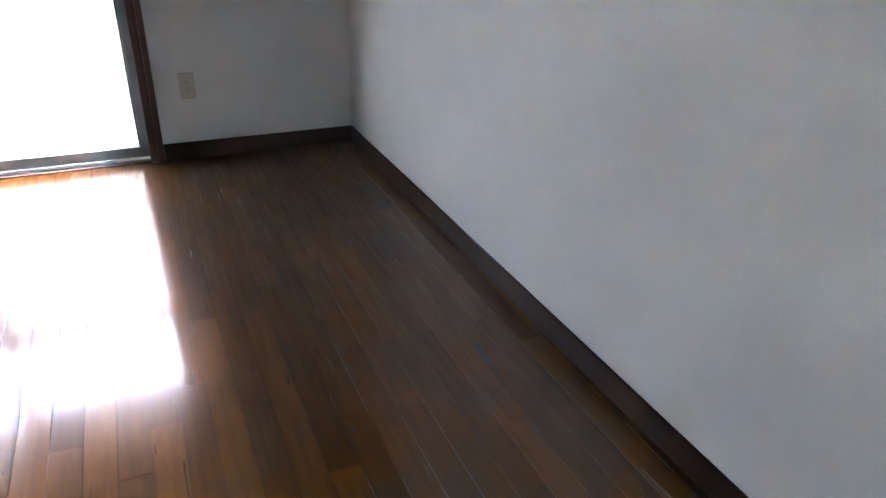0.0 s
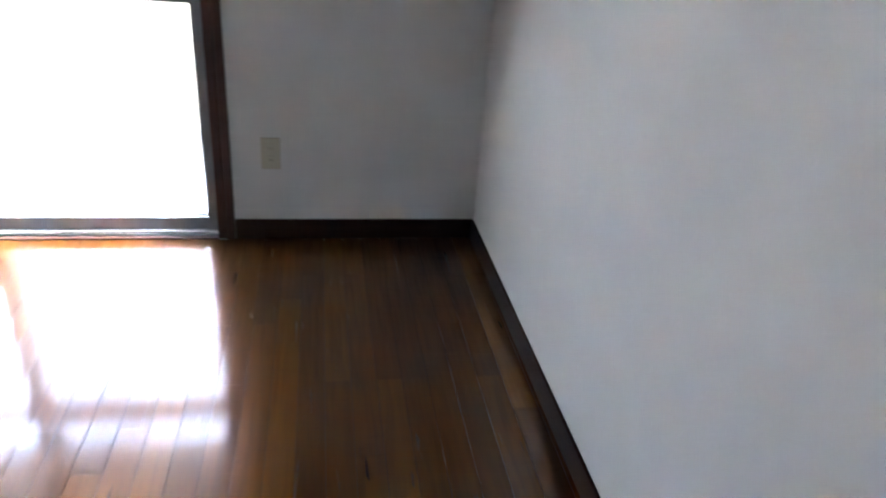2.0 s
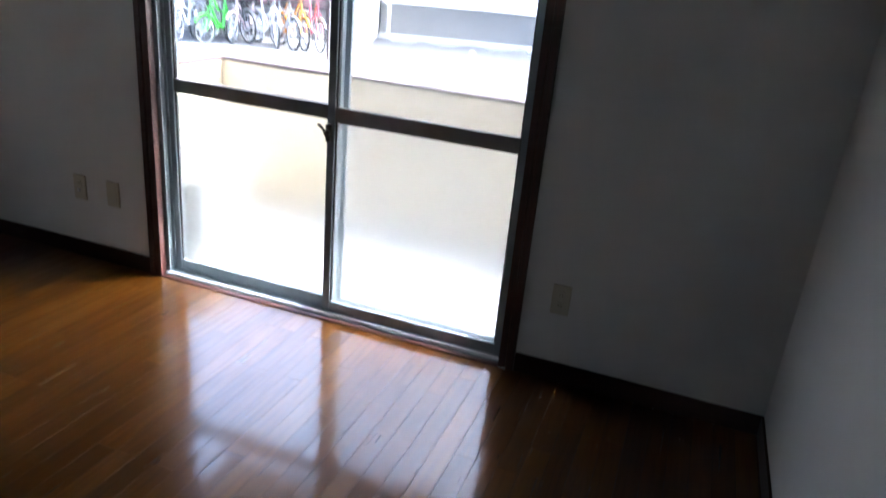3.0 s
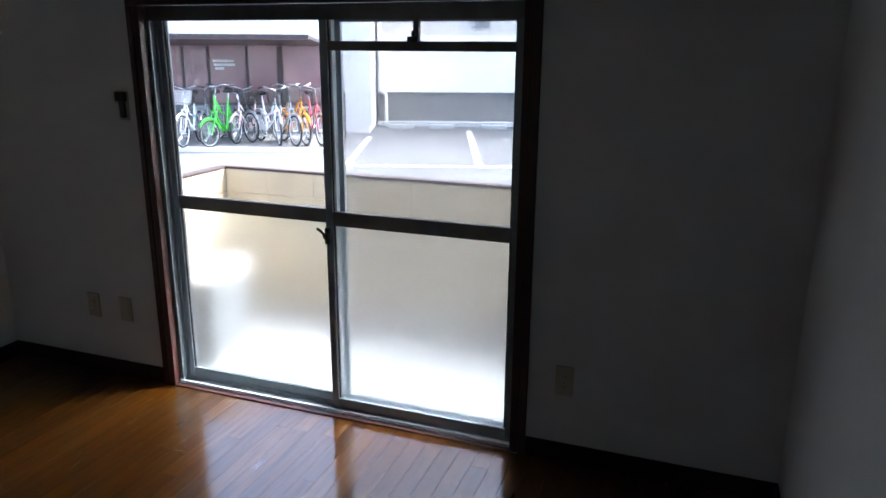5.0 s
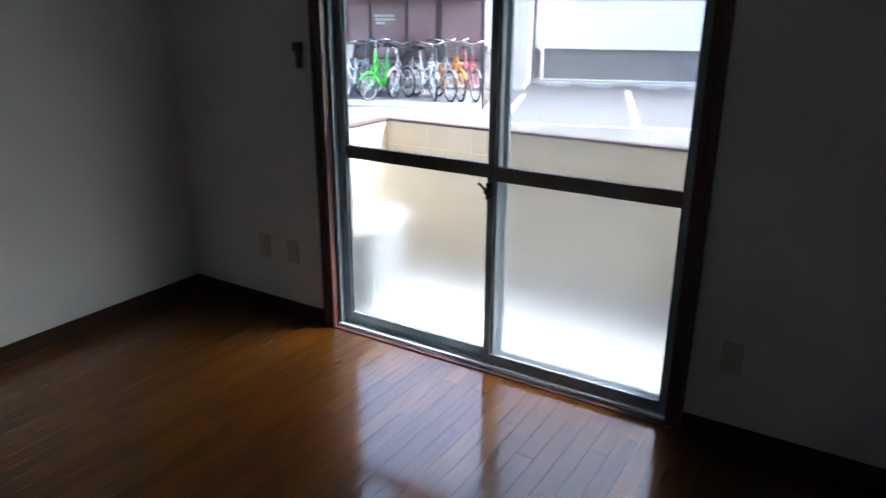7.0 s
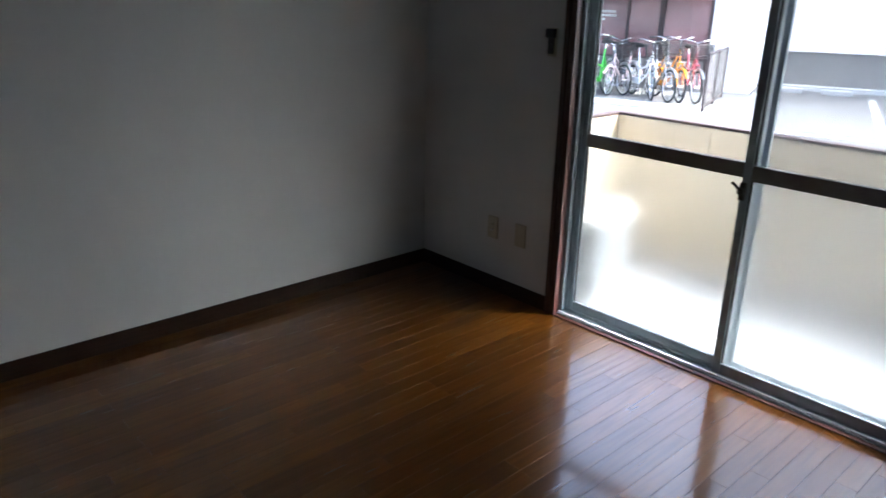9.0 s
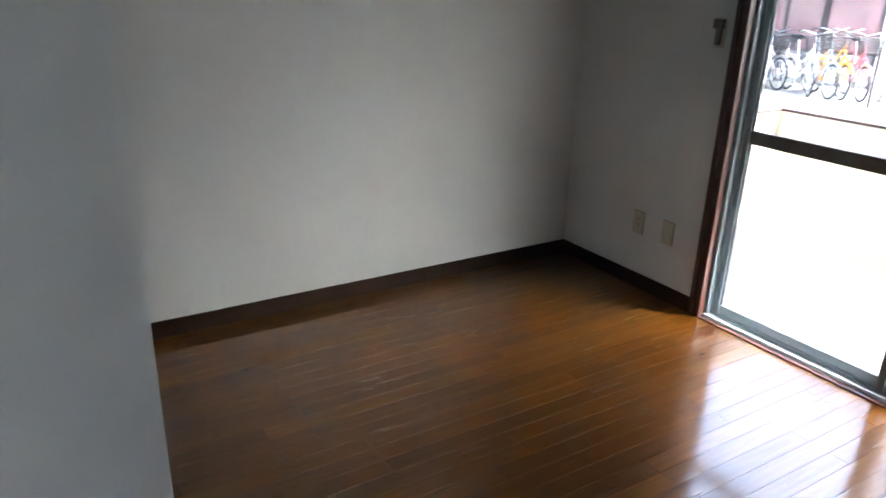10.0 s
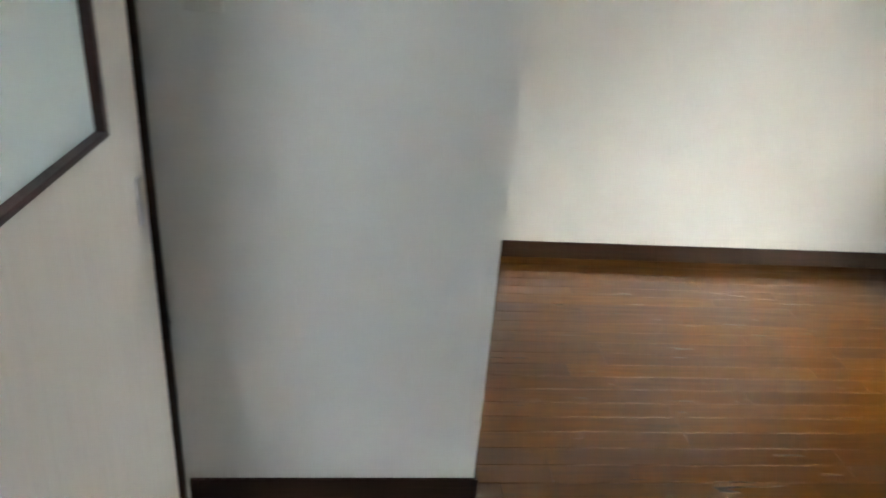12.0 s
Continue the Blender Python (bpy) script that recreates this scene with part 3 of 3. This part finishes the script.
FU = SR + 0.34
for v in (10.8, 12.0, 13.2):
    part("post", boxes((FU - 0.02, FU + 0.02, v - 0.02, v + 0.02, G, 0.72), bevel=0.003), SHELTER, fen)
bm = bmesh.new()
for i in range(49):
    tube(bm, (FU, 10.8 + i * 0.05, G + 0.08), (FU, 10.8 + i * 0.05, 0.70), 0.0026, n=4)
for i in range(20):
    tube(bm, (FU, 10.8, G + 0.08 + i * 0.05), (FU, 13.2, G + 0.08 + i * 0.05), 0.0026, n=4)
for z in (G + 0.08, 0.70):
    part("rail", boxes((FU - 0.015, FU + 0.015, 10.8, 13.2, z - 0.015, z + 0.015), bevel=0.003), SHELTER, fen)
part("wire_mesh", bm, ALU_DARK, fen, "fine grey wire mesh")


# ---- bicycles ----
def paint(name, color):
    return material(name, color, 0.35, color2=[c * 0.9 for c in color], scale=4, coat=0.5, coat_rough=0.1)


def bicycle(label, color, u, v, yaw, R=0.33, basket="dark", rack=True, height=1.0, steer=12, name="bicycle_paint"):
    """A city bicycle; x runs forward, the origin lies on the ground between the wheels."""
    col = paint(name, color)
    o = thing("bicycle", label, "bicycle", YARD @ pose(u, v, G + 0.07, 0, 0, yaw), group="bicycles in the shelter")
    fx, rx = 0.30 + R * 0.78, -0.22 - R * 0.78
    hub_f, hub_r = Vector((fx, 0, R)), Vector((rx, 0, R))
    head_lo, head_hi = Vector((fx - 0.16, 0, R + 0.34 * height)), Vector((fx - 0.21, 0, 0.80 * height))
    crank, seat = Vector((-0.10, 0, 0.28)), Vector((-0.26, 0, 0.74 * height))
    st = Matrix.Translation(head_lo) @ Matrix.Rotation(radians(steer), 4, "Z") @ Matrix.Translation(-head_lo)
    for name_, hub, m in (("front_wheel", hub_f, st), ("rear_wheel", hub_r, Matrix())):
        bm = bmesh.new()
        ring(bm, hub, R - 0.018, 0.018, n=30, k=8)
        bm.transform(m)
        wh = part(name_, bm, TYRE, o, "black tyre", True)
        bm = bmesh.new()
        ring(bm, hub, R - 0.042, 0.011, n=30, k=6)
        bm.transform(m)
        part("rim", bm, STEEL, wh, "bright rim", True)
        bm = bmesh.new()
        for k in range(20):
            a = 2 * math.pi * k / 20
            tube(bm, hub + Vector((0, 0.02 * (-1) ** k, 0)), hub + Vector(((R - 0.04) * math.cos(a), 0, (R - 0.04) * math.sin(a))), 0.0022, n=4)
        tube(bm, hub - Vector((0, 0.05, 0)), hub + Vector((0, 0.05, 0)), 0.02)
        bm.transform(m)
        part("spokes", bm, STEEL, wh)
        bm = bmesh.new()
        ring(bm, hub, R + 0.022, 0.026, n=18, k=6, arc=(35, 165) if name_ == "front_wheel" else (10, 175), squash=1.0)
        bm.transform(m)
        part("mudguard", bm, STEEL if basket == "dark" else col, wh, smooth=True)
    bm = bmesh.new()
    low = head_lo + Vector((0.01, 0, 0.03))
    bent(bm, [low, (low + crank) / 2 + Vector((0.02, 0, -0.05)), crank], 0.020)
    bent(bm, [head_hi - Vector((0, 0, 0.05)), (head_hi + crank) / 2 + Vector((-0.02, 0, 0.0)), crank.lerp(seat, 0.45)], 0.018)
    tube(bm, crank, seat, 0.018)
    tube(bm, head_lo, head_hi, 0.019)
    for s in (-0.05, 0.05):
        tube(bm, crank + Vector((0, s * 0.4, 0)), hub_r + Vector((0, s, 0)), 0.011)
        tube(bm, crank.lerp(seat, 0.8), hub_r + Vector((0, s, 0)), 0.010)
    part("frame", bm, col, o, smooth=True)
    bm = bmesh.new()
    for s in (-0.05, 0.05):
        tube(bm, head_lo + Vector((0, s, 0)), hub_f + Vector((0, s, 0)), 0.013)
    box(bm, head_lo.x - 0.03, head_lo.x + 0.03, -0.06, 0.06, head_lo.z - 0.015, head_lo.z + 0.015)
    bm.transform(st)
    part("fork", bm, col, o)
    top = head_hi + Vector((-0.02, 0, 0.16))
    bm = bmesh.new()
    tube(bm, head_hi, top, 0.014)
    for s in (-1, 1):
        bent(bm, [top, top + Vector((0.05, 0.10 * s, 0.03)), top + Vector((0.0, 0.22 * s, 0.06)), top + Vector((-0.20, 0.27 * s, 0.03))], 0.012)
    bm.transform(st)
    bar = part("handlebar", bm, CHROME, o, "chrome handlebar", True)
    for s in (-1, 1):
        bm = bmesh.new()
        tube(bm, top + Vector((-0.10, 0.25 * s, 0.043)), top + Vector((-0.23, 0.275 * s, 0.027)), 0.017)
        bm.transform(st)
        part("grip", bm, BLACK, bar)
    bm = bmesh.new()
    tube(bm, seat, seat + Vector((-0.03, 0, 0.12)), 0.013)
    part("seat_post", bm, STEEL, o)
    bm = bmesh.new()
    s0 = seat + Vector((-0.04, 0, 0.14))
    bmesh.ops.create_uvsphere(bm, u_segments=12, v_segments=8, radius=1.0, matrix=Matrix.Translation(s0) @ Matrix.Diagonal((0.14, 0.09, 0.045, 1)))
    bmesh.ops.create_uvsphere(bm, u_segments=10, v_segments=6, radius=1.0, matrix=Matrix.Translation(s0 + Vector((0.12, 0, -0.005))) @ Matrix.Diagonal((0.12, 0.035, 0.03, 1)))
    part("saddle", bm, BLACK, o, "black saddle", True)
    bm = bmesh.new()
    ring(bm, crank + Vector((0, -0.05, 0)), 0.085, 0.008, n=20, k=5)
    tube(bm, crank + Vector((0, -0.06, 0)), crank + Vector((0.12, -0.07, -0.12)), 0.009)
    tube(bm, crank + Vector((0, 0.06, 0)), crank + Vector((-0.12, 0.07, 0.12)), 0.009)
    box(bm, crank.x + 0.08, crank.x + 0.16, -0.16, -0.08, crank.z - 0.13, crank.z - 0.11)
    box(bm, crank.x - 0.16, crank.x - 0.08, 0.08, 0.16, crank.z + 0.11, crank.z + 0.13)
    part("crank", bm, STEEL, o)
    bm = bmesh.new()
    box(bm, rx - 0.05, crank.x + 0.1, -0.065, -0.045, crank.z - 0.03, crank.z + 0.09, 0.01)
    part("chain_guard", bm, col, o)
    bm = bmesh.new()
    for s in (-0.11, 0.11):
        tube(bm, hub_r + Vector((0, s * 0.6, 0)), hub_r + Vector((-0.08, s, -R + 0.02)), 0.009, n=6)
    tube(bm, hub_r + Vector((-0.08, -0.11, -R + 0.02)), hub_r + Vector((-0.08, 0.11, -R + 0.02)), 0.009, n=6)
    part("stand", bm, STEEL, o)
    if rack:
        bm = bmesh.new()
        zr = 2 * R + 0.07
        for s in (-0.06, 0.0, 0.06):
            tube(bm, (rx - 0.20, s, zr), (seat.x + 0.02, s, zr), 0.006, n=6)
        for q in range(4):
            tube(bm, (rx - 0.18 + q * 0.12, -0.06, zr), (rx - 0.18 + q * 0.12, 0.06, zr), 0.006, n=6)
        for s in (-0.06, 0.06):
            tube(bm, (rx - 0.10, s, zr), hub_r + Vector((0, s, 0)), 0.006, n=6)
        part("rear_rack", bm, STEEL, o)
    if basket:
        bm = bmesh.new()
        c0 = head_hi + Vector((0.20, 0, 0.02))
        n = 9
        for lev in range(6):
            f = 0.78 + 0.22 * lev / 5
            z = c0.z - 0.12 + lev * 0.048
            a, b = 0.13 * f, 0.19 * f
            pts = [Vector((c0.x + sx * a, sy * b, z)) for sx, sy in ((-1, -1), (1, -1), (1, 1), (-1, 1), (-1, -1))]
            for p, q in zip(pts, pts[1:]):
                tube(bm, p, q, 0.005, n=5)
        for k in range(n):
            t = -1 + 2 * k / (n - 1)
            for sx in (-1, 1):
                tube(bm, (c0.x + sx * 0.13 * 0.78, t * 0.19 * 0.78, c0.z - 0.12), (c0.x + sx * 0.13, t * 0.19, c0.z + 0.12), 0.004, n=4)
            for sy in (-1, 1):
                tube(bm, (c0.x + t * 0.13 * 0.78, sy * 0.19 * 0.78, c0.z - 0.12), (c0.x + t * 0.13, sy * 0.19, c0.z + 0.12), 0.004, n=4)
            tube(bm, (c0.x - 0.10, t * 0.148, c0.z - 0.12), (c0.x + 0.10, t * 0.148, c0.z - 0.12), 0.004, n=4)
        bm.transform(st)
        part("basket", bm, BLACK if basket == "dark" else STEEL, o, "black wire basket" if basket == "dark" else "silver wire basket")
    return o


bicycle("white city bicycle with a silver wire basket", (0.75, 0.75, 0.76), -4.42, 11.3, -88, R=0.31, basket="silver", height=1.15, steer=-8)
bicycle("silver city bicycle parked behind others", (0.32, 0.33, 0.36), -4.22, 11.95, -92, R=0.30, basket="dark", height=1.12, steer=6)
bicycle("small bright green bicycle with white rims", (0.08, 0.50, 0.03), -3.80, 11.3, -100, R=0.26, basket=None, rack=False, height=1.2, steer=-18)
bicycle("black bicycle pushed in between others", (0.03, 0.03, 0.032), -3.66, 12.1, -60, R=0.30, basket="dark", rack=False, height=1.1, steer=14)
bicycle("pale pink bicycle with black tyres", (0.66, 0.50, 0.50), -3.46, 11.9, -108, R=0.28, basket=None, rack=False, height=1.0, steer=10)
bicycle("white city bicycle with a black basket", (0.76, 0.76, 0.77), -2.98, 11.6, -52, R=0.29, basket="dark", height=1.12, steer=-16)
bicycle("silver grey bicycle with a black basket", (0.30, 0.31, 0.33), -2.66, 11.55, -58, R=0.30, basket="dark", height=1.2, steer=4)
bicycle("orange city bicycle with a chrome handlebar", (0.80, 0.30, 0.02), -2.50, 11.6, -50, R=0.30, basket=None, height=1.2, steer=-10)
bicycle("dull red city bicycle with a dark basket", (0.40, 0.06, 0.09), -2.12, 11.7, -66, R=0.30, basket="dark", height=1.15, steer=6)

# ---- strip flooring ----
floor = solid("floor", boxes((XL - 0.1, XR + 0.1, -5.6, -0.0, -0.25, -0.014)), SUB, "varnished brown wooden strip floor, glossy", "floor", "structure")
PW, PL = 0.0725, 0.909
shared = {}


def strip_mesh(length):
    key = round(length, 3)
    if key not in shared:
        w, h, c, e = PW / 2 - 0.0006, 0.014, 0.0001, 0.005
        l = key / 2 - 0.0004
        # a face that falls softly towards its long edges, and a skirt of sides under it
        xs = ((-w, -c), (-w + e, 0), (w - e, 0), (w, -c))
        vs = [(x, y, z) for y in (-l, l) for x, z in xs]
        fs = [(0, 1, 5, 4), (1, 2, 6, 5), (2, 3, 7, 6)]
        vs += [(x, y, z) for z in (-c, -h) for x, y in ((-w, -l), (w, -l), (w, l), (-w, l))]
        fs += [(8 + i, 12 + i, 12 + (i + 1) % 4, 8 + (i + 1) % 4) for i in range(4)]
        me = bpy.data.meshes.new("plank")
        me.from_pydata(vs, [], fs)
        me.polygons.foreach_set("use_smooth", [True] * 3 + [False] * 4)
        me.materials.append(FLOOR)
        shared[key] = me
    return shared[key]


rng = random.Random(4)
hall = bmesh.new()
x = XL + 0.5 * PW
col = 0
while x < XR + 0.04:
    end = YP if x < XP else YB - 0.1
    y = -0.013 + rng.choice((0.0, 0.30, 0.45, 0.61, 0.76))
    if abs(x) > 0.83:
        y += 0.012
    top = -0.013 if abs(x) < 0.83 else 0.0
    while y > end:
        a, b = min(y, top), max(y - PL, end)
        if a - b > 0.03:
            p = new("plank", strip_mesh(a - b))
            p.location = (x, (a + b) / 2, 0)
            p.rotation_euler = (rng.uniform(-0.0004, 0.0004), rng.uniform(-0.001, 0.001), 0)
            p.parent = floor
        y -= PL
    x += PW
rows = boxes((-0.6, XR + 0.05, -5.6, YB - 0.1, -0.014, 0.0))
part("hall_boards", rows, FLOOR, floor)
